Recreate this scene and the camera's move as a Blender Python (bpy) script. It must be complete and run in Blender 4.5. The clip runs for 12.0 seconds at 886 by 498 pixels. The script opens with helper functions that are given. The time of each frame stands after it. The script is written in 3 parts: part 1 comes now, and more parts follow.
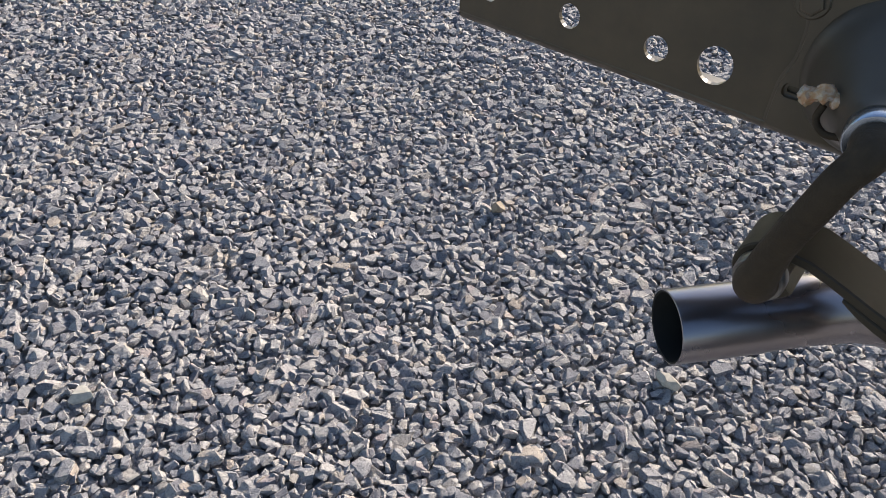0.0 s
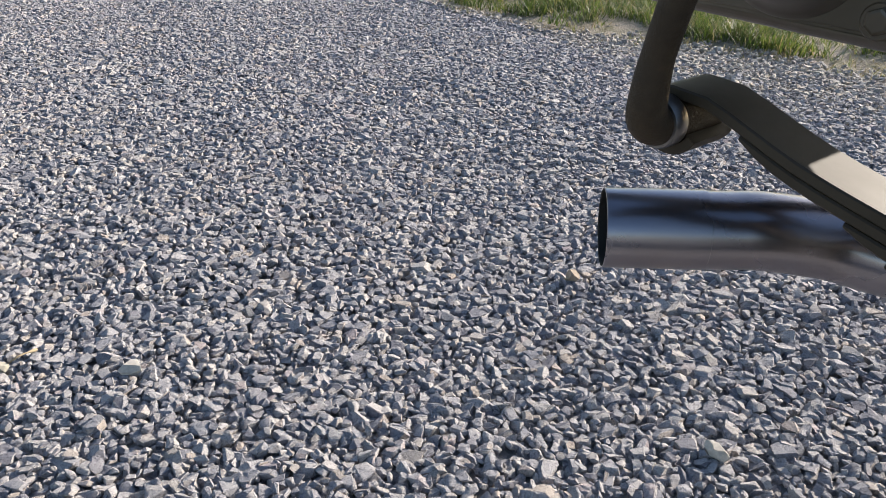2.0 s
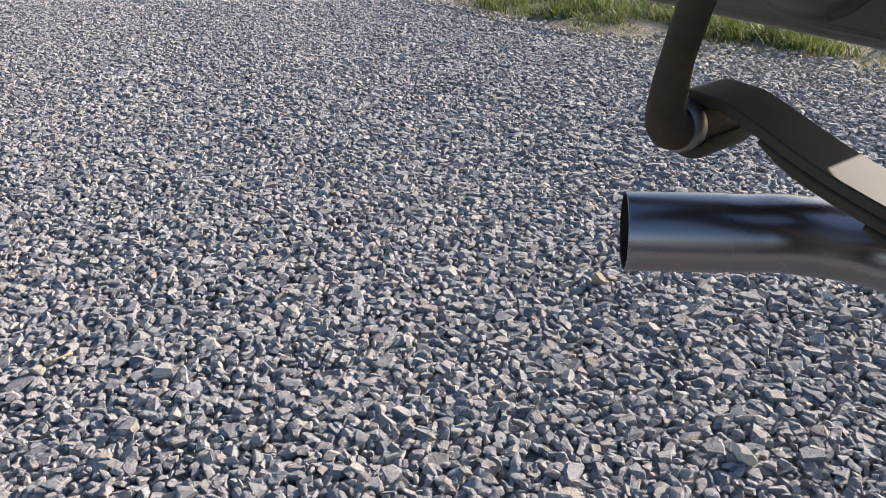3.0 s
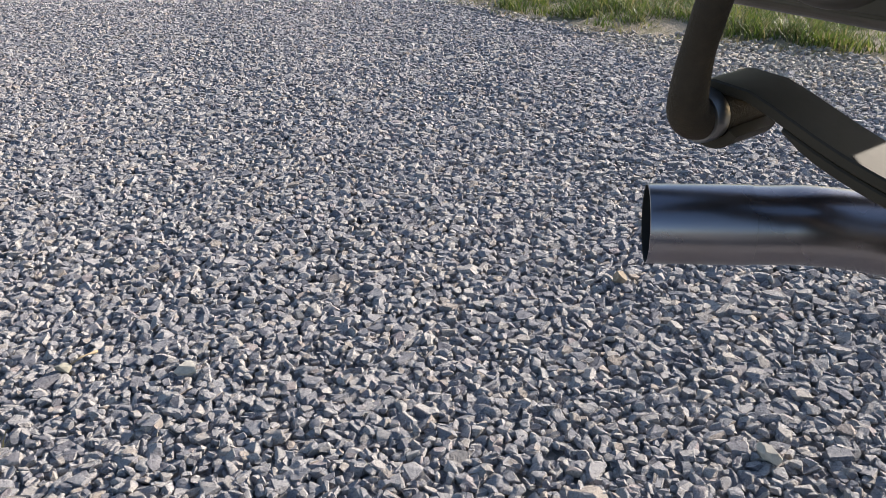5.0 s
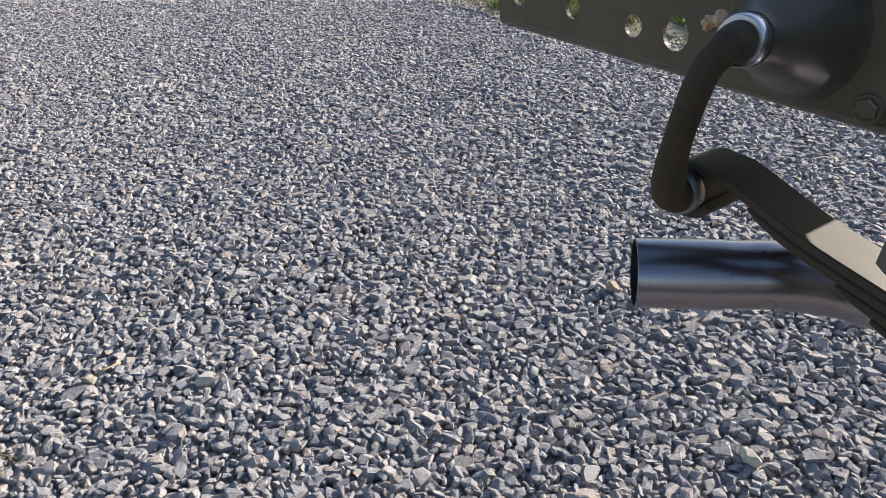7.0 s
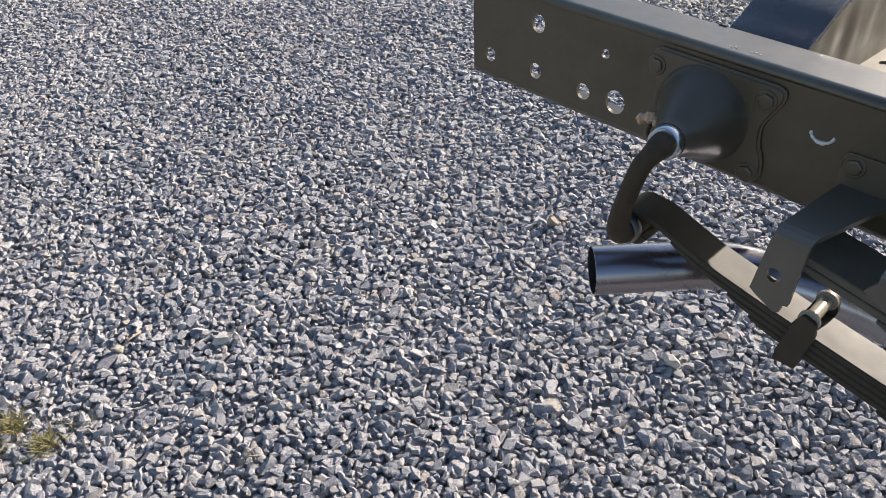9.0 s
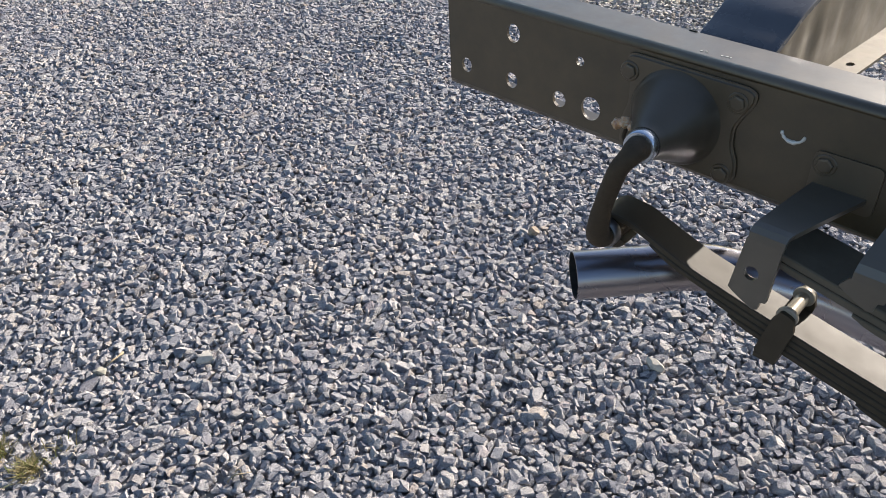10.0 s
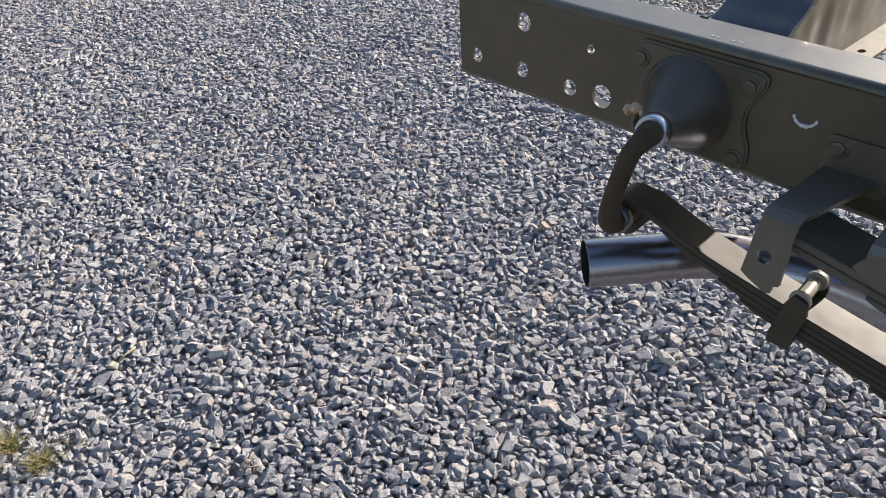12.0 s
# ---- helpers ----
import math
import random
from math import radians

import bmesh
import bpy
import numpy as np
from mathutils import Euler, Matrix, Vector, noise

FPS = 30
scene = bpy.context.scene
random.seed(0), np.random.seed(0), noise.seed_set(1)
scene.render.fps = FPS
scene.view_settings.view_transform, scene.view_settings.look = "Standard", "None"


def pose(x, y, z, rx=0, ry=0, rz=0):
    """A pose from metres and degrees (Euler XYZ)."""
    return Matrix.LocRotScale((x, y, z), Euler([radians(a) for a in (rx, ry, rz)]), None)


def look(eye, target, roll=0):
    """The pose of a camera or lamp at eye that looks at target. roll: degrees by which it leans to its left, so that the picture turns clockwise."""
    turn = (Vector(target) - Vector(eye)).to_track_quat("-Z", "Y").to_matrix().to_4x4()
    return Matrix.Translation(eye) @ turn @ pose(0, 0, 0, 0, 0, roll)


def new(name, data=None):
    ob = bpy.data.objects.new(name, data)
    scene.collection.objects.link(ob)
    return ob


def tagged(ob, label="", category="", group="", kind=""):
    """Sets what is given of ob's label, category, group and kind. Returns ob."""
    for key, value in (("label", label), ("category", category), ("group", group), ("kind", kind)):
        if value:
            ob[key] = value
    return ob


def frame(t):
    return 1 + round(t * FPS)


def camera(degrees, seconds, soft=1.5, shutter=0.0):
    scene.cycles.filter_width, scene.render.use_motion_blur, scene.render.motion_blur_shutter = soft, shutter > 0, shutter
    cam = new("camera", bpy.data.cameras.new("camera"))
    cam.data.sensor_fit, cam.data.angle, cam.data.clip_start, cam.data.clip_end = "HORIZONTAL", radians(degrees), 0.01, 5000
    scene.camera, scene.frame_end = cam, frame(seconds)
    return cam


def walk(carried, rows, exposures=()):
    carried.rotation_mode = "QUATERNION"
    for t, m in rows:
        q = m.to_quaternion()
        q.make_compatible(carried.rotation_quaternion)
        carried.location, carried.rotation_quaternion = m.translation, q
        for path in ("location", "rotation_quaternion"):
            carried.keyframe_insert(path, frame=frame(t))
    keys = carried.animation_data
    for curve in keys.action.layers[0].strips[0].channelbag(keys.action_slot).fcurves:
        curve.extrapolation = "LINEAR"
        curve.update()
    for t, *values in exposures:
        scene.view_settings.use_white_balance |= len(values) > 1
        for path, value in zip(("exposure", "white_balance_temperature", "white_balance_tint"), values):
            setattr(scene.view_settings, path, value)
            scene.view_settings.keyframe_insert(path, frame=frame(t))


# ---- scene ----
import itertools

cam = camera(60.0, 12.0, 0.7)
PATH = [
    (0, (0.117, 0.117, 0.957), (0.116, 1.626, -0.356), 2.0),
    (0.2, (0.171, 0.081, 0.964), (0.052, 1.663, -0.253), -0.8),
    (0.3, (0.188, 0.0706, 0.969), (0.0298, 1.6867, -0.1986), 0.13),
    (0.5, (0.2065, 0.0435, 0.943), (-0.0095, 1.6665, -0.205), 1.9),
    (0.6, (0.2055, 0.0295, 0.917), (-0.028, 1.655, -0.2248), 0.8),
    (0.8, (0.231, 0.034, 0.87), (-0.041, 1.65, -0.277), -0.3),
    (1, (0.264, 0.044, 0.835), (-0.036, 1.652, -0.316), -0.9),
    (1.2, (0.289, 0.045, 0.808), (-0.05, 1.699, -0.265), -0.2),
    (1.5, (0.312, 0.027, 0.798), (-0.082, 1.742, -0.154), 0.2),
    (2, (0.312, 0.008, 0.778), (-0.138, 1.705, -0.18), 1.0),
    (2.5, (0.315, 0.003, 0.783), (-0.179, 1.691, -0.169), -0.0),
    (3, (0.317, 0.001, 0.783), (-0.202, 1.683, -0.167), -0.4),
    (5, (0.318, -0.002, 0.777), (-0.253, 1.666, -0.167), -1.4),
    (5.5, (0.318, -0.002, 0.776), (-0.262, 1.659, -0.175), -1.3),
    (6, (0.316, -0.005, 0.775), (-0.267, 1.652, -0.182), -1.1),
    (6.5, (0.316, -0.007, 0.782), (-0.264, 1.647, -0.18), -1.1),
    (6.7, (0.322, -0.017, 0.805), (-0.251, 1.639, -0.159), -1.3),
    (8.3, (0.264, -0.215, 1.095), (-0.129, 1.399, -0.018), -1.5),
    (8.5, (0.262, -0.212, 1.1), (-0.114, 1.385, -0.044), -1.9),
    (9, (0.262, -0.199, 1.116), (-0.053, 1.349, -0.111), -2.5),
    (9.5, (0.264, -0.205, 1.118), (-0.014, 1.373, -0.08), -2.4),
    (10, (0.264, -0.208, 1.114), (-0.009, 1.37, -0.083), -3.1),
    (10.5, (0.261, -0.214, 1.109), (-0.017, 1.366, -0.085), -3.5),
    (11, (0.261, -0.219, 1.104), (-0.024, 1.361, -0.088), -3.6),
    (11.5, (0.259, -0.22, 1.104), (-0.029, 1.36, -0.088), -3.6),
    (12, (0.26, -0.221, 1.103), (-0.032, 1.358, -0.089), -3.7),
]
walk(cam, [(t, look(eye, target, roll)) for t, eye, target, roll in PATH], exposures=[(0.0, 1.03, 6450, 11), (0.5, 1.03, 6380, 11), (1.0, 1.14, 6320, 11), (1.5, 1.23, 6300, 11), (2.1, 1.05, 6300, 11), (6.5, 0.98, 6300, 11), (9.0, 1.12, 6300, 11), (12.0, 1.11, 6300, 11)])

# ---- world, sun, light ----
SUN_AZ, SUN_EL = radians(41.0), radians(20.8)
world = bpy.data.worlds.new("world")
scene.world = world
world.use_nodes = True
wn = world.node_tree.nodes
sky = wn.new("ShaderNodeTexSky")
sky.sky_type, sky.sun_disc = "NISHITA", False
sky.sun_elevation, sky.sun_rotation = SUN_EL, SUN_AZ
wn["Background"].inputs["Strength"].default_value = 0.088
world.node_tree.links.new(sky.outputs[0], wn["Background"].inputs["Color"])
sun_data = bpy.data.lights.new("sun", "SUN")
sun_data.energy, sun_data.angle, sun_data.color = 5.0, radians(0.55), (1.0, 0.89, 0.75)
sun = new("sun", sun_data)
sun.matrix_world = look((math.sin(SUN_AZ) * math.cos(SUN_EL) * 30, math.cos(SUN_AZ) * math.cos(SUN_EL) * 30, math.sin(SUN_EL) * 30), (0, 0, 0))


# ---- materials ----
class Nodes:
    """A short way to write a node material."""

    def __init__(self, name):
        self.mat = bpy.data.materials.new(name)
        self.mat.use_nodes = True
        self.tree = self.mat.node_tree
        self.bsdf = self.tree.nodes["Principled BSDF"]
        self.coord = self.tree.nodes.new("ShaderNodeTexCoord")

    def node(self, kind, **inputs):
        n = self.tree.nodes.new(kind)
        for key, value in inputs.items():
            self.put(n.inputs[key.replace("_", " ")], value)
        return n

    def put(self, socket, value):
        if isinstance(value, bpy.types.NodeSocket):
            self.tree.links.new(value, socket)
        else:
            socket.default_value = value

    def noise(self, scale, detail=4.0, rough=0.55, where="Object", distortion=0.0):
        n = self.node("ShaderNodeTexNoise", Scale=scale, Detail=detail, Roughness=rough, Distortion=distortion)
        self.tree.links.new(self.coord.outputs[where], n.inputs["Vector"])
        return n.outputs["Fac"]

    def ramp(self, fac, *stops):
        n = self.tree.nodes.new("ShaderNodeValToRGB")
        while len(n.color_ramp.elements) < len(stops):
            n.color_ramp.elements.new(0.5)
        for e, (at, col) in zip(n.color_ramp.elements, stops):
            e.position, e.color = at, (*col, 1.0) if len(col) == 3 else (col[0], col[0], col[0], 1)
        self.put(n.inputs["Fac"], fac)
        return n.outputs["Color"]

    def mix(self, fac, a, b, blend="MIX"):
        n = self.tree.nodes.new("ShaderNodeMix")
        n.data_type, n.blend_type = "RGBA", blend
        self.put(n.inputs[0], fac)
        self.put(n.inputs[6], a if isinstance(a, bpy.types.NodeSocket) else (*a, 1))
        self.put(n.inputs[7], b if isinstance(b, bpy.types.NodeSocket) else (*b, 1))
        return n.outputs[2]

    def bump(self, height, strength, distance):
        n = self.node("ShaderNodeBump", Height=height, Strength=strength, Distance=distance)
        self.tree.links.new(n.outputs[0], self.bsdf.inputs["Normal"])

    def set(self, **inputs):
        for key, value in inputs.items():
            if isinstance(value, tuple):
                value = (*value, 1)
            self.put(self.bsdf.inputs[key.replace("_", " ")], value)
        return self.mat


def mat_paint(name, dark, light, rough, spread=0.08, relief=0.02, coat=0.0, shine=0.5, veil=0.42):
    """Satin black chassis paint: slightly dusty, with orange peel and uneven gloss."""
    m = Nodes(name)
    dust = m.noise(9.0, 6, 0.6)
    fine = m.noise(260.0, 3)
    colour = m.ramp(m.mix(0.35, dust, m.noise(38.0, 5, 0.65)), (0.34, dark), (0.70, light))
    m.bump(m.mix(0.4, m.noise(45.0, 3), fine), relief, 0.002)
    r = m.ramp(m.noise(30.0, 5), (0.3, (rough - spread,)), (0.7, (rough + spread,)))
    return m.set(Base_Color=colour, Roughness=r, Coat_Weight=coat, Coat_Roughness=veil, Specular_IOR_Level=shine)


M_FRAME = mat_paint("frame_paint", (0.028, 0.0198, 0.0090), (0.073, 0.0512, 0.0245), 0.43, 0.08, 0.04, 0.6, 0.5, 0.22)
M_PLATE = mat_paint("plate_paint", (0.0468, 0.0330, 0.0174), (0.0840, 0.0612, 0.0348), 0.40, 0.08, 0.02, 0.5)
M_BRACKET = mat_paint("dusty_paint", (0.0510, 0.0422, 0.0311), (0.0892, 0.0749, 0.0574), 0.44, 0.08, 0.02, 0.9, 0.5, 0.3)
M_CONE = mat_paint("hanger_paint", (0.0535, 0.0431, 0.0312), (0.0802, 0.0653, 0.0491), 0.36, 0.05)
M_SPRING = mat_paint("spring_paint", (0.0253, 0.0178, 0.0098), (0.0506, 0.0391, 0.0247), 0.55, 0.06, 0.02, 0.0, 0.36)
# Black paint; reflected sky is mixed into the colour as a blue lift.
M_ARCH = mat_paint("sky_tinted_paint", (0.0480, 0.0516, 0.0636), (0.0672, 0.0720, 0.0876), 0.27, 0.05)


def mat_shackle():
    m = Nodes("shackle_iron")
    rust = m.noise(55.0, 7, 0.7)
    colour = m.ramp(rust, (0.3, (0.030, 0.0205, 0.0115)), (0.58, (0.050, 0.034, 0.019)), (0.78, (0.088, 0.052, 0.030)))
    m.bump(m.noise(420.0, 5, 0.7), 0.7, 0.0015)
    return m.set(Base_Color=colour, Roughness=0.62, Specular_IOR_Level=0.3)


def mat_steel(name, colour, rough, spot=(0.35, 0.33, 0.30), metal=1.0):
    """Bare or plated steel, faintly clouded."""
    m = Nodes(name)
    cloud = m.noise(7.0, 4, 0.5, "Object", 0.6)
    base = m.mix(m.ramp(cloud, (0.42, (0,)), (0.72, (0.8,))), colour, spot)
    r = m.ramp(m.noise(12.0, 3), (0.3, (rough * 0.85,)), (0.75, (rough * 1.25,)))
    m.bump(m.noise(600.0, 3), 0.02, 0.0005)
    return m.set(Base_Color=base, Roughness=r, Metallic=metal)


M_SHACKLE = mat_shackle()
# Steel with a slight blue base, which stands for the sky it mirrors.
M_EXHAUST = mat_steel("exhaust_steel", (0.30, 0.30, 0.35), 0.28, (0.28, 0.25, 0.25))
# Soot black of the bore; also stands for shade, and serves the tyre.
M_BORE = mat_paint("soot_shade_black", (0.006, 0.006, 0.006), (0.014, 0.013, 0.012), 0.85)
# Zinc plating; its strong blue is reflected sky set in the metal colour.
M_ZINC = mat_steel("sky_tinted_zinc", (0.55, 0.62, 0.74), 0.24, (0.36, 0.36, 0.36))
M_CHIP = mat_steel("chipped_edge", (0.60, 0.58, 0.54), 0.5, (0.38, 0.36, 0.32), 0.25)
M_SEAL = mat_steel("dull_steel", (0.24, 0.235, 0.24), 0.42, (0.17, 0.16, 0.15))
M_BARE = mat_steel("bare_steel", (0.36, 0.32, 0.26), 0.42, (0.24, 0.20, 0.15), 0.35)
# The tan is sun glare on black paint, put into the base colour.
M_WALL = mat_paint("glare_tan_paint", (0.058, 0.044, 0.026), (0.140, 0.109, 0.066), 0.52, 0.08)
M_DUST = mat_paint("dusty_leaf", (0.085, 0.072, 0.054), (0.140, 0.120, 0.092), 0.7, 0.06, 0.05, 0.0, 0.3)


def mat_grease():
    m = Nodes("dried_grease")
    c = m.ramp(m.noise(160.0, 4), (0.3, (0.50, 0.42, 0.33)), (0.5, (0.40, 0.22, 0.10)), (0.7, (0.56, 0.50, 0.43)))
    m.bump(m.noise(500.0, 3), 0.3, 0.001)
    return m.set(Base_Color=c, Roughness=0.6, Subsurface_Weight=0.1)


M_GREASE = mat_grease()


def mat_stone(name, dust=(1.055, 1.055, 1.125)):
    """Crushed limestone: each stone its own grey, with dust, pits and grain."""
    m = Nodes(name)
    geo = m.tree.nodes.new("ShaderNodeNewGeometry")
    each = geo.outputs["Random Per Island"]
    tone = m.ramp(each, (0.0, (0.17, 0.17, 0.185)), (0.25, (0.26, 0.26, 0.268)), (0.5, (0.335, 0.33, 0.325)),
                  (0.72, (0.40, 0.385, 0.36)), (0.88, (0.36, 0.338, 0.305)), (0.95, (0.36, 0.315, 0.265)), (0.975, (0.33, 0.292, 0.288)), (1.0, (0.46, 0.445, 0.415)))
    grain = m.noise(290.0, 5, 0.75)
    blot = m.noise(42.0, 4, 0.6)
    c = m.mix(0.75, tone, m.ramp(grain, (0.32, (0.34, 0.34, 0.34)), (0.47, (0.98, 0.98, 0.98)), (0.70, (1.36, 1.33, 1.28))), "MULTIPLY")
    c = m.mix(0.5, c, m.ramp(blot, (0.35, (0.80, 0.80, 0.82)), (0.7, (1.12, 1.10, 1.05))), "MULTIPLY")
    c = m.mix(1.0, c, dust, "MULTIPLY")
    m.bump(m.mix(0.55, grain, m.noise(115.0, 3, 0.6)), 1.0, 0.0075)
    return m.set(Base_Color=c, Roughness=0.9, Specular_IOR_Level=0.25)


M_STONE = mat_stone("limestone")
M_DUSTY = mat_stone("dusty_limestone", (1.36, 1.30, 1.22))


def mat_ground():
    m = Nodes("stone_dust")
    v = m.tree.nodes.new("ShaderNodeTexVoronoi")
    v.inputs["Scale"].default_value = 48.0
    m.tree.links.new(m.coord.outputs["Object"], v.inputs["Vector"])
    sep = m.tree.nodes.new("ShaderNodeSeparateColor")
    m.tree.links.new(v.outputs["Color"], sep.inputs[0])
    c = m.ramp(sep.outputs[0], (0.0, (0.15, 0.147, 0.148)), (0.5, (0.25, 0.245, 0.24)), (1.0, (0.35, 0.34, 0.33)))
    c = m.mix(0.6, c, m.ramp(m.noise(6.0, 6), (0.3, (0.7, 0.7, 0.7)), (0.7, (1.1, 1.08, 1.05))), "MULTIPLY")
    m.bump(v.outputs["Distance"], -1.0, 0.02)
    return m.set(Base_Color=c, Roughness=0.95)


def mat_lawn(name, *stops):
    m = Nodes(name)
    c = m.ramp(m.noise(7.0, 6, 0.65), *stops)
    c = m.mix(0.5, c, m.ramp(m.noise(120.0, 4), (0.3, (0.6, 0.6, 0.6)), (0.7, (1.25, 1.2, 1.1))), "MULTIPLY")
    m.bump(m.noise(90.0, 5), 0.9, 0.01)
    return m.set(Base_Color=c, Roughness=0.95)


def mat_grass(name, *stops):
    m = Nodes(name)
    geo = m.tree.nodes.new("ShaderNodeNewGeometry")
    c = m.ramp(geo.outputs["Random Per Island"], *stops)
    c = m.mix(0.5, c, m.ramp(m.noise(3.0, 3), (0.38, (0.5, 0.6, 0.55)), (0.62, (1.25, 1.15, 0.9))), "MULTIPLY")
    m.set(Base_Color=c, Roughness=0.55)
    out = m.tree.nodes["Material Output"]
    leaf = m.node("ShaderNodeBsdfTranslucent", Color=c)
    blend = m.tree.nodes.new("ShaderNodeMixShader")
    blend.inputs[0].default_value = 0.45
    m.tree.links.new(m.bsdf.outputs[0], blend.inputs[1])
    m.tree.links.new(leaf.outputs[0], blend.inputs[2])
    m.tree.links.new(blend.outputs[0], out.inputs["Surface"])
    return m.mat


M_GROUND = mat_ground()
M_LAWN = mat_lawn("sandy_soil", (0.3, (0.25, 0.21, 0.16)), (0.47, (0.33, 0.285, 0.225)), (0.66, (0.12, 0.115, 0.055)), (0.8, (0.06, 0.10, 0.025)))
M_TURF = mat_lawn("turf", (0.3, (0.06, 0.075, 0.025)), (0.5, (0.08, 0.105, 0.03)), (0.75, (0.11, 0.13, 0.04)), (0.9, (0.15, 0.13, 0.07)))
M_STALK = mat_paint("dry_stalk", (0.26, 0.20, 0.12), (0.40, 0.33, 0.22), 0.8)
M_GRASS = mat_grass("grass_blades", (0.0, (0.06, 0.095, 0.020)), (0.45, (0.11, 0.165, 0.032)), (0.75, (0.19, 0.235, 0.055)), (0.9, (0.27, 0.235, 0.10)), (1.0, (0.36, 0.30, 0.17)))
M_DRY = mat_grass("dry_blades", (0.0, (0.30, 0.25, 0.13)), (0.6, (0.38, 0.32, 0.18)), (0.85, (0.22, 0.24, 0.07)), (1.0, (0.16, 0.22, 0.05)))


# ---- mesh helpers ----
def finish(name, bm, material, smooth=False):
    me = bpy.data.meshes.new(name)
    bmesh.ops.recalc_face_normals(bm, faces=bm.faces)
    bm.to_mesh(me)
    bm.free()
    me.materials.append(material)
    if smooth:
        me.shade_smooth()
        me.set_sharp_from_angle(angle=radians(38))
    return me


def part(name, bm, material, parent, label="", smooth=False):
    ob = new(name, finish(name, bm, material, smooth))
    ob.parent = parent
    return tagged(ob, label) if label else ob


def circle(a, b, r, n=20, r2=None, turn=0.0):
    return [(a + r * math.cos(turn + 2 * math.pi * i / n), b + (r2 or r) * math.sin(turn + 2 * math.pi * i / n)) for i in range(n)]


def rounded(points, r, n=4):
    """A closed outline with its corners rounded."""
    out = []
    for i, p in enumerate(points):
        p, q, s = Vector(p), Vector(points[i - 1]), Vector(points[(i + 1) % len(points)])
        d1, d2 = (q - p), (s - p)
        k = min(r, d1.length * 0.45, d2.length * 0.45)
        a, b = p + d1.normalized() * k, p + d2.normalized() * k
        for j in range(n + 1):
            t = j / n
            out.append(tuple((1 - t) ** 2 * a + 2 * t * (1 - t) * p + t * t * b))
    return out


def plate(bm, loops, to3, thick):
    """A flat plate: the first loop is its outline, the others are holes. to3(a, b, depth) lays it into space."""
    fronts, edges = [], []
    for loop in loops:
        vs = [bm.verts.new(to3(a, b, 0.0)) for a, b in loop]
        fronts.append(vs)
        edges += [bm.edges.new((vs[i - 1], vs[i])) for i in range(len(vs))]
    made = bmesh.ops.triangle_fill(bm, use_beauty=True, use_dissolve=False, edges=edges)
    faces = [g for g in made["geom"] if isinstance(g, bmesh.types.BMFace)]
    back = {}
    for vs, loop in zip(fronts, loops):
        for v, (a, b) in zip(vs, loop):
            back[v] = bm.verts.new(to3(a, b, thick))
    for f in faces:
        bm.faces.new([back[v] for v in reversed(f.verts)])
    for vs in fronts:
        for i in range(len(vs)):
            bm.faces.new((vs[i - 1], vs[i], back[vs[i]], back[vs[i - 1]]))


def sweep(bm, sections, closed=True, caps=True):
    """Skin a row of sections that have equally many points."""
    rings = [[bm.verts.new(p) for p in s] for s in sections]
    n = len(rings[0])
    for r, s in zip(rings, rings[1:]):
        for i in range(n if closed else n - 1):
            j = (i + 1) % n
            bm.faces.new((r[i], r[j], s[j], s[i]))
    if caps:
        bm.faces.new(list(reversed(rings[0])))
        bm.faces.new(rings[-1])
    return rings


def glide(points, steps=6):
    """A smooth line through points."""
    p = [Vector(q) for q in points]
    p = [2 * p[0] - p[1], *p, 2 * p[-1] - p[-2]]
    out = []
    for i in range(1, len(p) - 2):
        for k in range(steps):
            t = k / steps
            out.append(0.5 * (2 * p[i] + (p[i + 1] - p[i - 1]) * t + (2 * p[i - 1] - 5 * p[i] + 4 * p[i + 1] - p[i + 2]) * t * t
                              + (3 * p[i] - p[i - 1] - 3 * p[i + 1] + p[i + 2]) * t ** 3))
    return out + [p[-2]]


def rings_along(line, radius, n=20):
    """Round sections along a line; radius is a number or a function of the way along, from 0 to 1."""
    out, side = [], None
    for i, p in enumerate(line):
        way = (line[min(i + 1, len(line) - 1)] - line[max(i - 1, 0)]).normalized()
        if side is None:
            side = way.orthogonal().normalized()
        side = (side - way * side.dot(way)).normalized()
        up = way.cross(side)
        r = radius(i / (len(line) - 1)) if callable(radius) else radius
        out.append([p + r * (math.cos(2 * math.pi * k / n) * side + math.sin(2 * math.pi * k / n) * up) for k in range(n)])
    return out


def lathe(bm, a, b, profile, n=32, caps=True):
    """Turn a profile of (way along, radius) round the axis from a to b."""
    a, b = Vector(a), Vector(b)
    way = (b - a).normalized()
    side = way.orthogonal().normalized()
    up = way.cross(side)
    sweep(bm, [[a + way * s + r * (math.cos(2 * math.pi * k / n) * side + math.sin(2 * math.pi * k / n) * up) for k in range(n)] for s, r in profile], True, caps)


def box(bm, x0, x1, y0, y1, z0, z1, bevel=0.001):
    made = bmesh.ops.create_cube(bm, size=1.0, matrix=Matrix.LocRotScale(((x0 + x1) / 2, (y0 + y1) / 2, (z0 + z1) / 2), None, (x1 - x0, y1 - y0, z1 - z0)))
    if bevel:
        edges = list({e for v in made["verts"] for e in v.link_edges})
        bmesh.ops.bevel(bm, geom=edges, offset=bevel, segments=2, affect="EDGES", profile=0.6)


# ---- ground ----
EDGE = [(-9.0, 10.4), (-4.0, 6.45), (-2.2, 5.0), (-1.1, 4.15), (-0.88, 4.03), (-0.47, 3.70), (-0.04, 3.50), (0.27, 3.45), (0.64, 3.39), (1.0, 3.25), (1.9, 2.95), (5.0, 1.6), (30.0, -9.0)]


def edge_y(x):
    """Where the gravel ends."""
    return np.interp(x, [p[0] for p in EDGE], [p[1] for p in EDGE])


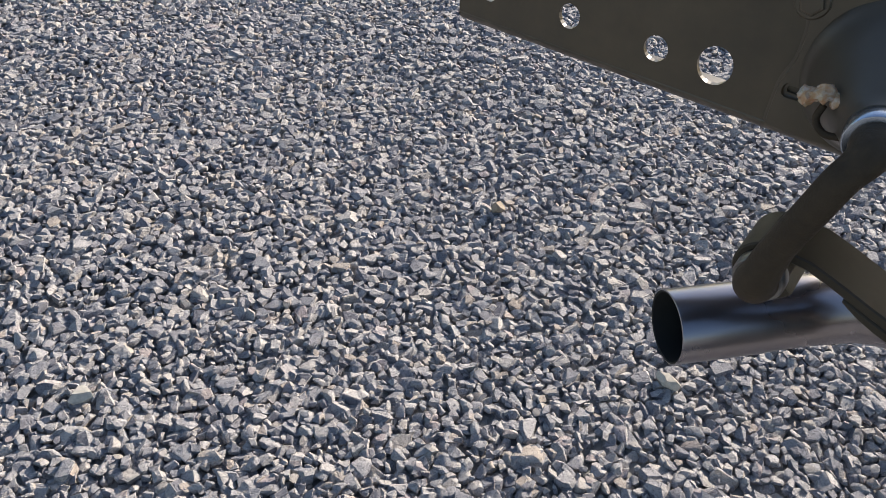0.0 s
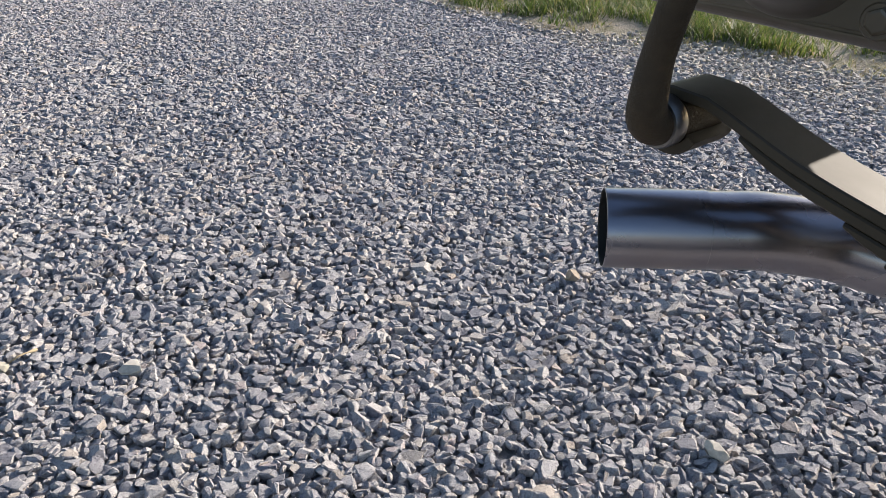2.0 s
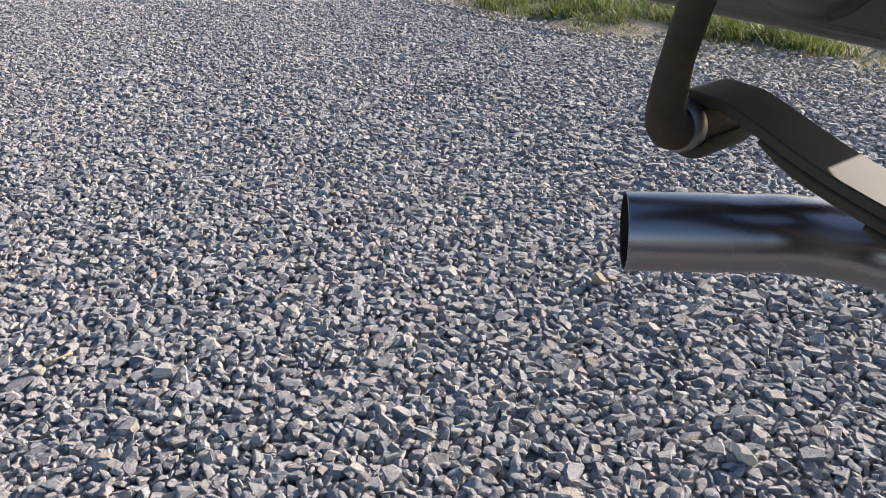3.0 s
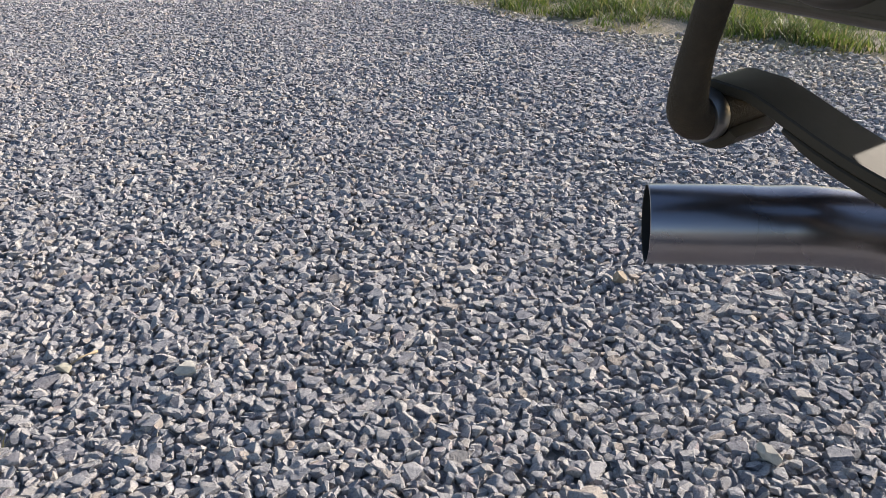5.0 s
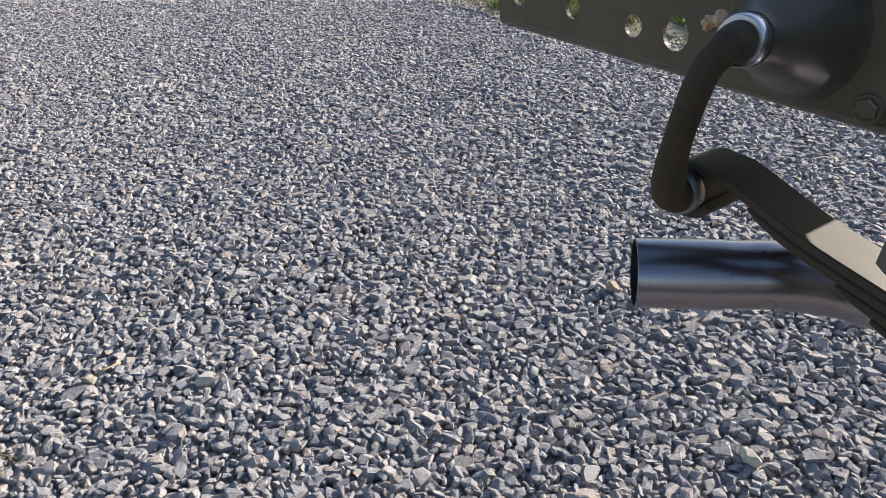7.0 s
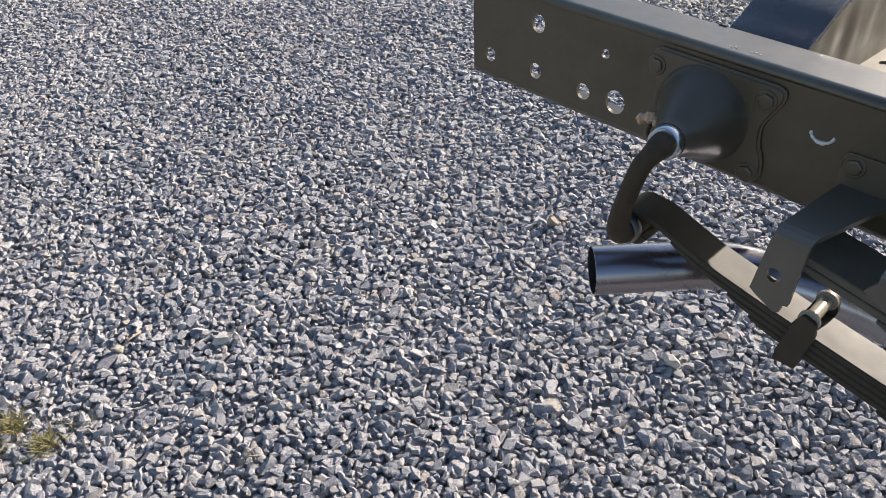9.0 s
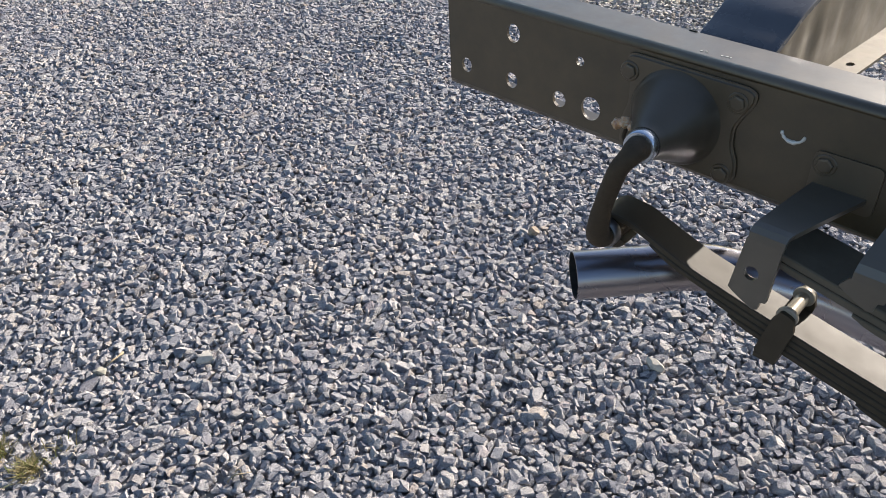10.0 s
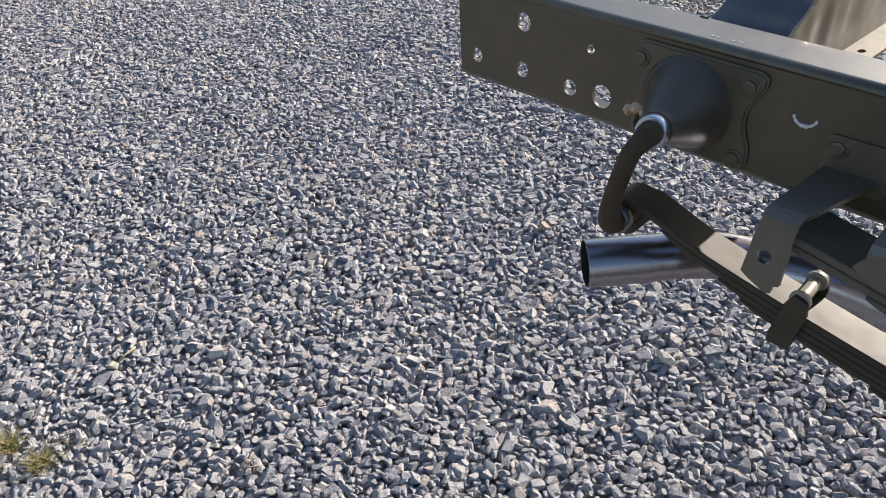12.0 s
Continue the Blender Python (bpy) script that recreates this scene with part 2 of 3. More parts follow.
def build_ground():
    bm = bmesh.new()
    n = 40
    ticks = [math.copysign(abs(i / n) ** 3 * 400, i) for i in range(-n, n + 1)]
    rows = [[bm.verts.new((x, y + 1.5, -0.015)) for x in ticks] for y in ticks]
    for r, s in zip(rows, rows[1:]):
        for i in range(len(r) - 1):
            bm.faces.new((r[i], r[i + 1], s[i + 1], s[i]))
    tagged(new("ground", finish("ground", bm, M_GROUND)), "grey limestone dust bed under loose driveway gravel", "ground", kind="structure")
    bm = bmesh.new()
    xs = np.concatenate([np.linspace(-9, -2.6, 25), np.linspace(-2.5, 2.5, 160), np.linspace(2.7, 30, 25)])
    near = [float(edge_y(x)) + 0.05 * noise.noise((x * 2.3, 4, 0)) + 0.03 * noise.noise((x * 9, 7, 0)) for x in xs]
    lines = []
    for k, (out, z) in enumerate(((0.0, -0.018), (0.12, -0.002), (0.3, 0.012), (0.8, 0.02), (2.5, 0.03), (12, 0.05), (60, 0.1), (350, 0.4))):
        lines.append([bm.verts.new((x * (1 + out / 40), y + out, z + (0.008 * noise.noise((x * 6, out * 6, 3)) if 0 < out < 1 else 0))) for x, y in zip(xs, near)])
    for r, s in zip(lines[:4], lines[1:4]):
        for i in range(len(r) - 1):
            bm.faces.new((r[i], r[i + 1], s[i + 1], s[i]))
    turf = bmesh.new()
    lines = [[turf.verts.new(v.co) for v in line] for line in lines[3:]]
    for v in [v for v in bm.verts if not v.link_faces]:
        bm.verts.remove(v)
    for r, s in zip(lines, lines[1:]):
        for i in range(len(r) - 1):
            turf.faces.new((r[i], r[i + 1], s[i + 1], s[i]))
    tagged(new("verge", finish("verge", bm, M_LAWN, True)), "pale sandy soil verge with sparse growth", "soil", kind="structure")
    tagged(new("lawn", finish("lawn", turf, M_TURF, True)), "green lawn beyond the driveway verge", "lawn", kind="structure")


def fast_mesh(name, co, faces, material, smooth=False):
    me = bpy.data.meshes.new(name)
    k = faces.shape[1]
    me.vertices.add(len(co))
    me.vertices.foreach_set("co", np.ascontiguousarray(co, dtype=np.float32).ravel())
    me.loops.add(faces.size)
    me.loops.foreach_set("vertex_index", np.ascontiguousarray(faces, dtype=np.int32).ravel())
    me.polygons.add(len(faces))
    me.polygons.foreach_set("loop_start", np.arange(0, faces.size, k, dtype=np.int32))
    me.polygons.foreach_set("use_smooth", np.full(len(faces), smooth))
    me.update(calc_edges=True)
    me.materials.append(material)
    return me


def rock_shapes(count, cuts, blunt, rng):
    """Broken stones: solids bounded by random planes, their edges blunted where asked; points and triangles of each."""
    shapes = []
    while len(shapes) < count:
        n = rng.normal(size=(cuts, 3))
        n = np.concatenate([n / np.linalg.norm(n, axis=1)[:, None], np.eye(3), -np.eye(3)])
        d = np.concatenate([rng.uniform(0.55, 0.95, cuts), rng.uniform(0.8, 1.0, 6)])
        corners = []
        for trio in itertools.combinations(range(len(n)), 3):
            m = n[list(trio)]
            if abs(np.linalg.det(m)) > 0.05:
                p = np.linalg.solve(m, d[list(trio)])
                if (n @ p < d + 1e-6).all():
                    corners.append(p)
        p = np.array(corners) * np.array([1.0, rng.uniform(0.62, 0.95), rng.uniform(0.48, 0.80)])
        p /= np.abs(p).max()
        bm = bmesh.new()
        for q in p:
            bm.verts.new(q)
        bmesh.ops.remove_doubles(bm, verts=bm.verts, dist=0.09 if blunt else 0.16)
        bmesh.ops.convex_hull(bm, input=bm.verts)
        bmesh.ops.delete(bm, geom=[v for v in bm.verts if not v.link_faces], context="VERTS")
        if blunt:
            bmesh.ops.dissolve_limit(bm, angle_limit=radians(9), verts=bm.verts, edges=bm.edges)
            bmesh.ops.bevel(bm, geom=bm.edges, offset=blunt, segments=1, affect="EDGES", clamp_overlap=True)
        bmesh.ops.triangulate(bm, faces=bm.faces)
        bmesh.ops.recalc_face_normals(bm, faces=bm.faces)
        bm.verts.index_update()
        rough = rng.normal(0, 0.022 if blunt else 0.0, (len(bm.verts), 3))
        shapes.append((np.array([v.co[:] for v in bm.verts]) + rough, np.array([[v.index for v in f.verts] for f in bm.faces])))
        bm.free()
    return shapes


def turns(n, rng, tilt):
    """Random turns: any heading, tilted by about that many radians."""
    a, b, c = rng.uniform(0, 2 * np.pi, n), rng.normal(0, tilt, n), rng.normal(0, tilt, n)
    ca, sa, cb, sb, cc, sc = np.cos(a), np.sin(a), np.cos(b), np.sin(b), np.cos(c), np.sin(c)
    z = np.zeros(n)
    o = np.ones(n)
    rz = np.stack([ca, -sa, z, sa, ca, z, z, z, o], 1).reshape(n, 3, 3)
    ry = np.stack([cb, z, sb, z, o, z, -sb, z, cb], 1).reshape(n, 3, 3)
    rx = np.stack([o, z, z, z, cc, -sc, z, sc, cc], 1).reshape(n, 3, 3)
    return rz @ ry @ rx


def scatter(xy, sizes, tops, shapes, rng, tilt=0.32):
    """Lay stones of these half lengths at these places, each with its highest point at its given height."""
    which = rng.integers(0, len(shapes), len(xy))
    co, tris, start = [], [], 0
    for k, (points, faces) in enumerate(shapes):
        on = np.flatnonzero(which == k)
        p = np.einsum("nij,kj->nki", turns(len(on), rng, tilt), points) * sizes[on, None, None]
        p[:, :, 2] += (tops[on] - p[:, :, 2].max(1))[:, None]
        p[:, :, :2] += xy[on, None]
        co.append(p.reshape(-1, 3))
        tris.append((faces[None] + start + (np.arange(len(on)) * len(points))[:, None, None]).reshape(-1, 3))
        start += len(on) * len(points)
    return np.concatenate(co), np.concatenate(tris)


def swell(x, y):
    """The gravel's slow unevenness."""
    return 0.004 * np.sin(2.1 * x + 0.7) * np.cos(1.7 * y) + 0.003 * np.sin(5.3 * x + 3.1 * y)


def build_gravel():
    rng = np.random.default_rng(11)
    fine, mid, plain, rubble = rock_shapes(40, 9, 0.13, rng), rock_shapes(30, 10, 0.0, rng), rock_shapes(30, 8, 0.0, rng), rock_shapes(12, 2, 0.0, rng)
    step = 0.0138
    for name, y0, y1, shapes, label in (
            ("gravel", 0.28, 1.0, fine, "loose grey crushed limestone gravel on the driveway"),
            ("middle_gravel", 1.0, 2.05, mid, "loose grey crushed limestone gravel further along the driveway"),
            ("far_gravel", 2.05, 7.0, plain, "loose grey crushed gravel running to the grass verge")):
        gy, gx = np.meshgrid(np.arange(y0, y1, step * 0.93), np.arange(-6.2, 2.4, step * 1.07), indexing="ij")
        gx[1::2] += step * 0.53
        x, y = gx.ravel(), gy.ravel()
        x = x + rng.uniform(-0.45, 0.45, len(x)) * step
        y = y + rng.uniform(-0.45, 0.45, len(y)) * step
        edge = edge_y(x)
        left = -0.80 - 1.0 * (y - 0.3) - 0.12 * np.sin(3.1 * y) ** 2 - 0.4 * rng.uniform(0, 1, len(x)) ** 3
        right = 1.02 + 0.33 * (y - 0.3) + 0.1 * np.sin(2.3 * y) ** 2 + 0.4 * rng.uniform(0, 1, len(x)) ** 3
        thin = np.clip((edge + 0.06 - y) / (0.14 + 0.13 * np.clip(x, 0, 1)), 0.0, 1.0)
        keep = (x > left) & (x < right) & (y < edge + 0.35) & (y < 4.6 + 0.3 * np.minimum(x + 1.1, 0)) & (rng.uniform(0, 1, len(x)) < np.maximum(thin, 0.04))
        x, y, edge = x[keep], y[keep], edge[keep]
        dusty = edge - y < (0.08 + 0.62 * np.clip((x + 0.3) / 0.9, 0, 1)) * rng.uniform(0.4, 1.3, len(x))
        size = np.clip(rng.lognormal(math.log(0.0099), 0.29, len(x)), 0.005, 0.022)
        tops = rng.normal(0, 0.0024, len(x)) + 0.30 * (size - 0.0099) + swell(x, y) + np.where(y > edge - 0.1, 0.006, 0)
        if dusty.any():
            co, fs = scatter(np.stack([x, y], 1)[dusty], 0.85 * size[dusty], tops[dusty], shapes, rng, 0.27)
            tagged(new("verge_gravel", fast_mesh("verge_gravel", co, fs, M_DUSTY)), "pale dusty stones scattered along the sandy verge", "gravel", kind="stuff")
            x, y, size, tops = x[~dusty], y[~dusty], size[~dusty], tops[~dusty]
        co, fs = scatter(np.stack([x, y], 1), size, tops, shapes, rng, 0.27)
        if y1 < 1.5:
            # a second course fills the gaps
            under = np.stack([x + rng.uniform(0.2, 0.8, len(x)) * step, y + rng.uniform(0.2, 0.8, len(x)) * step], 1)
            co2, fs2 = scatter(under, rng.uniform(0.0068, 0.0115, len(x)), -0.0090 + rng.normal(0, 0.0022, len(x)) + swell(x, y), rubble, rng, 0.6)
            co, fs = np.concatenate([co, co2]), np.concatenate([fs, fs2 + len(co)])
        me = fast_mesh(name, co, fs, M_STONE)
        if shapes is fine:
            me.shade_smooth()
            me.set_sharp_from_angle(angle=radians(27))
        tagged(new(name, me), label, "gravel", kind="stuff")


def build_stone(at, size, spin, seed, colour, label):
    """One stone that stands out of the gravel."""
    rng = np.random.default_rng(seed)
    points, faces = rock_shapes(1, 16, 0.20, rng)[0]
    p = points / np.abs(points).max(0) * np.array(size) / 2
    m = Nodes("stone_tone")
    g = m.noise(150.0, 5, 0.7)
    m.bump(g, 0.5, 0.004)
    m.set(Base_Color=m.mix(0.8, colour, m.ramp(g, (0.3, (0.7, 0.7, 0.7)), (0.7, (1.15, 1.12, 1.08))), "MULTIPLY"), Roughness=0.9)
    ob = new("stone", fast_mesh("stone", p, faces, m.mat))
    ob.matrix_basis = pose(*at, *spin)
    tagged(ob, label, "stone", "stones that stand out of the gravel")


def blades(rng, roots, heights, widths, lean, bend):
    """Grass blades as bent, tapering strips."""
    n = len(roots)
    a = rng.uniform(0, 2 * np.pi, n)
    way = np.stack([np.cos(a), np.sin(a), np.zeros(n)], 1)
    side = np.stack([-np.sin(a), np.cos(a), np.zeros(n)], 1)
    tilt, curl = rng.uniform(0.0, lean, n), rng.uniform(0.2, bend, n)
    rows = []
    for t, w in ((0, 1.0), (0.35, 0.9), (0.7, 0.6), (1.0, 0.0)):
        mid = roots + way * ((tilt * t + curl * t * t) * heights)[:, None]
        mid[:, 2] += heights * (t - 0.28 * curl * t * t)
        off = side * (widths * w / 2)[:, None]
        rows += [mid - off, mid + off] if w else [mid]
    p = np.stack(rows, 1)
    f = np.array([[0, 1, 3], [0, 3, 2], [2, 3, 5], [2, 5, 4], [4, 5, 6]])
    return p.reshape(-1, 3), (f[None] + (np.arange(n) * 7)[:, None, None]).reshape(-1, 3)


def build_grass():
    rng = np.random.default_rng(5)
    n = 70000
    x = rng.uniform(-3.0, 2.6, n)
    back = rng.beta(1.0, 1.8, n) * 2.2
    y = edge_y(x) + 0.05 + back
    clump = np.array([noise.noise((a * 3.2, b * 3.2, 1.0)) + 0.6 * noise.noise((a * 9, b * 9, 5.0)) for a, b in zip(x, y)])
    verge = 0.12 + 0.10 * np.clip(x, 0, 1) + 0.05 * np.sin(x * 1.7 + 1.0)
    keep = clump + 2.0 * (back - verge) > rng.uniform(-0.50, 0.15, n)
    x, y, back, clump = x[keep], y[keep], back[keep], clump[keep]
    h = np.clip(0.045 + 0.06 * np.clip(clump, -0.5, 0.8) + 0.02 * np.clip(back, 0, 1.2) + rng.normal(0, 0.018, len(x)), 0.02, 0.2)
    roots = np.stack([x, y, np.full(len(x), 0.0)], 1)
    co, fs = blades(rng, roots, h, rng.uniform(0.003, 0.0065, len(x)), 0.5, 0.8)
    tagged(new("grass", fast_mesh("grass", co, fs, M_GRASS)), "uneven sunlit green grass along the gravel's edge", "grass", kind="stuff")
    n = 5000
    x = rng.uniform(-2.5, 2.2, n)
    y = edge_y(x) + rng.uniform(-0.12, 0.4, n)
    keep = np.array([noise.noise((a * 4, b * 4, 9.0)) for a, b in zip(x, y)]) + np.clip(x, -1, 1) * 0.15 > 0.08
    roots = np.stack([x[keep], y[keep], np.full(keep.sum(), -0.004)], 1)
    co, fs = blades(rng, roots, rng.uniform(0.012, 0.045, keep.sum()), rng.uniform(0.002, 0.004, keep.sum()), 1.4, 1.2)
    tagged(new("dry_grass", fast_mesh("dry_grass", co, fs, M_DRY)), "short dry straw-coloured grass on the bare verge", "grass", kind="stuff")


def build_tuft(x, y, count, seed):
    rng = np.random.default_rng(seed)
    roots = np.stack([x + rng.normal(0, 0.012, count), y + rng.normal(0, 0.012, count), np.full(count, -0.010)], 1)
    co, fs = blades(rng, roots - np.array([x, y, 0]), rng.uniform(0.008, 0.027, count), rng.uniform(0.0014, 0.0030, count), 0.9, 0.9)
    ob = new("grass_tuft", fast_mesh("grass_tuft", co, fs, M_DRY))
    ob.location = (x, y, 0)
    tagged(ob, "small half-dry grass tuft growing up through the gravel", "weed", "weeds in the gravel")


def build_stalk(points, thick, seed):
    """A dry stalk, flattened and uneven, lying on the stones."""
    bm = bmesh.new()
    sweep(bm, rings_along(glide(points, 5), lambda s: thick * (0.6 + 0.5 * abs(math.sin(5 * s + seed))) * (1 - 0.6 * s), 8))
    tagged(new("dry_stalk", finish("dry_stalk", bm, M_STALK, True)), "short dry tan plant stalk lying on the gravel", "twig", "dry stalks in the gravel")


build_ground()

# ---- chassis ----
# Its own axes: x runs along the rail towards the vehicle's front, y points inboard, z up.
chassis = new("vehicle_chassis")
chassis.matrix_basis = pose(0.3929, 0.5508, 0, 0, 0, -35.5)
tagged(chassis, "bare black-painted vehicle chassis with leaf spring and exhaust, above gravel", "chassis")

U0, U1 = -0.331, 1.35


def low(u):
    return 0.6665 - 0.020 * u


def top(u):
    return 0.7985 - 0.014 * u


def build_rail():
    bm = bmesh.new()
    r = 0.009
    holes = [circle(-0.302, 0.7075, 0.0085, 20, 0.0095), circle(-0.2255, 0.7675, 0.0100, 20, 0.0115), circle(-0.2275, 0.7068, 0.0090, 20, 0.0100),
             circle(-0.1285, 0.7575, 0.0055, 16), circle(-0.1545, 0.703, 0.0095, 20, 0.0100), circle(-0.1095, 0.7043, 0.0130, 28, 0.0145)]
    outline = [(U0, low(U0) + r), (U1, low(U1) + r), (U1, top(U1) - r), (U0, top(U0) - r)]
    plate(bm, [outline, *holes], lambda a, b, c: (a, c, b), 0.0042)
    # the bends and flanges, above and below
    for at, up in ((top, 1), (low, -1)):
        for ends in ((U0, U1),):
            sections = []
            for u in ends:
                z, reach = at(u), 0.058 if up > 0 else 0.047
                outer = [(r - r * math.cos(t), z - up * (r - r * math.sin(t))) for t in (i * math.pi / 12 for i in range(7))] + [(reach, z)]
                inner = [(reach, z - up * 0.0042)] + [(r - (r - 0.0042) * math.cos(t), z - up * (r - (r - 0.0042) * math.sin(t))) for t in (i * math.pi / 12 for i in reversed(range(7)))]
                sections.append([(u, y, zz) for y, zz in outer + inner])
            sweep(bm, sections)
    rail = part("frame_rail", bm, M_FRAME, chassis, "black-painted channel-section frame rail with drilled holes")
    for p in rail.data.polygons:
        p.use_smooth = abs(p.normal.y) > 0.02 and abs(p.normal.z) > 0.02

    # reinforcing plate round the hanger
    bm = bmesh.new()
    outline = [(-0.067, 0.676), (-0.066, 0.712), (-0.060, 0.728), (-0.060, 0.752), (-0.067, 0.765), (-0.066, 0.783), (-0.058, 0.7865), (0.070, 0.7835), (0.079, 0.779), (0.079, 0.768), (0.070, 0.752), (0.063, 0.738),
               (0.064, 0.718), (0.072, 0.700), (0.073, 0.682), (0.068, 0.6745)]
    plate(bm, [rounded(outline, 0.007), rounded([(-0.058, 0.7035), (-0.036, 0.7035), (-0.036, 0.7085), (-0.058, 0.7085)], 0.002)], lambda a, b, c: (a, -0.0055 + c, b), 0.0052)
    bmesh.ops.recalc_face_normals(bm, faces=bm.faces)
    bm.normal_update()
    edges = [e for e in bm.edges if abs(e.verts[0].co.y + 0.0055) < 1e-5 and abs(e.verts[1].co.y + 0.0055) < 1e-5 and len(e.link_faces) == 2 and abs(e.link_faces[0].normal.dot(e.link_faces[1].normal)) < 0.5]
    bmesh.ops.bevel(bm, geom=edges, offset=0.0028, segments=3, affect="EDGES")
    sheet = part("hanger_plate", bm, M_PLATE, rail, "black reinforcing plate bolted to the rail")
    for p in sheet.data.polygons:
        p.use_smooth = abs(p.normal.y) < 0.995
    for u, z in ((-0.0605, 0.7665), (0.0620, 0.7660), (0.0585, 0.6845)):
        build_bolt(rail, u, z, -0.0055)
    build_bolt(rail, 0.1546, 0.7290, -0.0022)
    # a crescent of bare metal where an old hole's rim has lost its paint
    bm = bmesh.new()
    line = [Vector((0.1190 + 0.0112 * math.cos(t), -0.0003, 0.7500 + 0.0098 * math.sin(t))) for t in (math.pi * (1.02 + 0.96 * i / 14) for i in range(15))]
    sweep(bm, rings_along(line, lambda s: 0.0007 + 0.0012 * abs(math.sin(7 * s + 1)) * abs(math.sin(19 * s + 0.4)) + 0.0008 * math.sin(math.pi * s), 8))
    part("worn_rim", bm, M_CHIP, rail, "bare worn metal rim of a plugged hole", True)
    # Thin dark disc laid on the flange; its colour stands for an opening's shade.
    bm = bmesh.new()
    plate(bm, [circle(-0.300, 0.034, 0.0115, 20, 0.0045)], lambda a, b, c: (a, b, top(a) + 0.0004 - c), 0.003)
    part("slot_shade", bm, M_BORE, rail, "dark oval disc on the upper flange, painted as an opening's shade")
    for u, y, s in ((0.006, 0.016, 0.0019), (0.0105, 0.0174, 0.0011), (0.012, 0.0160, 0.0008), (0.028, 0.017, 0.0016), (0.0325, 0.0185, 0.0021), (0.0365, 0.0178, 0.0009)):
        bm = bmesh.new()
        plate(bm, [rounded([(u - s, y - 0.0004), (u - 0.2 * s, y - 0.0012), (u + s, y + 0.0002), (u + 0.1 * s, y + 0.0007)], 0.001)], lambda a, b, c: (a, b, top(a) + 0.0005 - c), 0.0012)
        part("paint_chip", bm, M_CHIP, rail, "bare metal paint chip")
    return rail


def build_bolt(parent, u, z, y):
    bm = bmesh.new()
    lathe(bm, (u, y + 0.001, z), (u, y - 0.01, z), [(0, 0.0112), (0.0016, 0.0112), (0.0024, 0.0102)], 24)
    t = random.random()
    sweep(bm, [[(u + q * 0.0085 * math.cos(t + k * math.pi / 3), y - s, z + q * 0.0085 * math.sin(t + k * math.pi / 3)) for k in range(6)] for s, q in ((0.001, 1), (0.0028, 1), (0.0036, 0.93), (0.0040, 0.72))])
    part("bolt", bm, M_PLATE, parent)


rail = build_rail()


def build_hanger():
    """The tapered shackle hanger that stands out from the rail, with its clamp ring and greased fitting."""
    a, b = Vector((0.0005, -0.004, 0.7305)), Vector((0.0090, -0.092, 0.7358))
    bm = bmesh.new()
    lathe(bm, a, b, [(0.000, 0.0540), (0.0022, 0.0530), (0.0045, 0.0505), (0.008, 0.0475), (0.016, 0.0440), (0.028, 0.0385), (0.042, 0.0320), (0.056, 0.0265), (0.068, 0.0210), (0.074, 0.0185), (0.0785, 0.0176), (0.0785, 0.012)], 48)
    cone = part("spring_hanger", bm, M_CONE, rail, "smooth black tapered spring hanger", True)
    way = (b - a).normalized()
    bm = bmesh.new()
    lathe(bm, a + way * 0.0785, b, [(-0.002, 0.0120), (-0.002, 0.0160), (-0.0006, 0.0170), (0.0112, 0.0170), (0.0128, 0.0160), (0.0128, 0.011)], 40)
    ring = part("clamp_ring", bm, M_ZINC, chassis, "bright zinc-plated clamp ring, blue sky reflection in its colour", True)
    bm = bmesh.new()
    line = glide([(-0.040, -0.060, 0.7315), (-0.033, -0.062, 0.7365), (-0.025, -0.061, 0.7390), (-0.019, -0.060, 0.7360), (-0.014, -0.059, 0.7310)], 7)
    sweep(bm, rings_along(line, lambda s: 0.0032 + 0.0029 * abs(math.sin(9.5 * s + 0.6)) - 0.0026 * abs(2 * s - 1) ** 6, 16))
    for v in bm.verts:
        v.co += 0.0020 * Vector((noise.noise(v.co * 300), noise.noise(v.co * 300 + Vector((5, 0, 0))), noise.noise(v.co * 300 + Vector((0, 7, 0)))))
    part("grease_fitting", bm, M_GREASE, chassis, "fitting caked in tan and orange dried grease", True)
    bm = bmesh.new()
    sweep(bm, rings_along(glide([(-0.026, -0.060, 0.731), (-0.027, -0.062, 0.722), (-0.020, -0.064, 0.716), (-0.010, -0.066, 0.718)]), 0.0022, 10))
    part("grease_tube", bm, M_SHACKLE, chassis, "", True)


build_hanger()


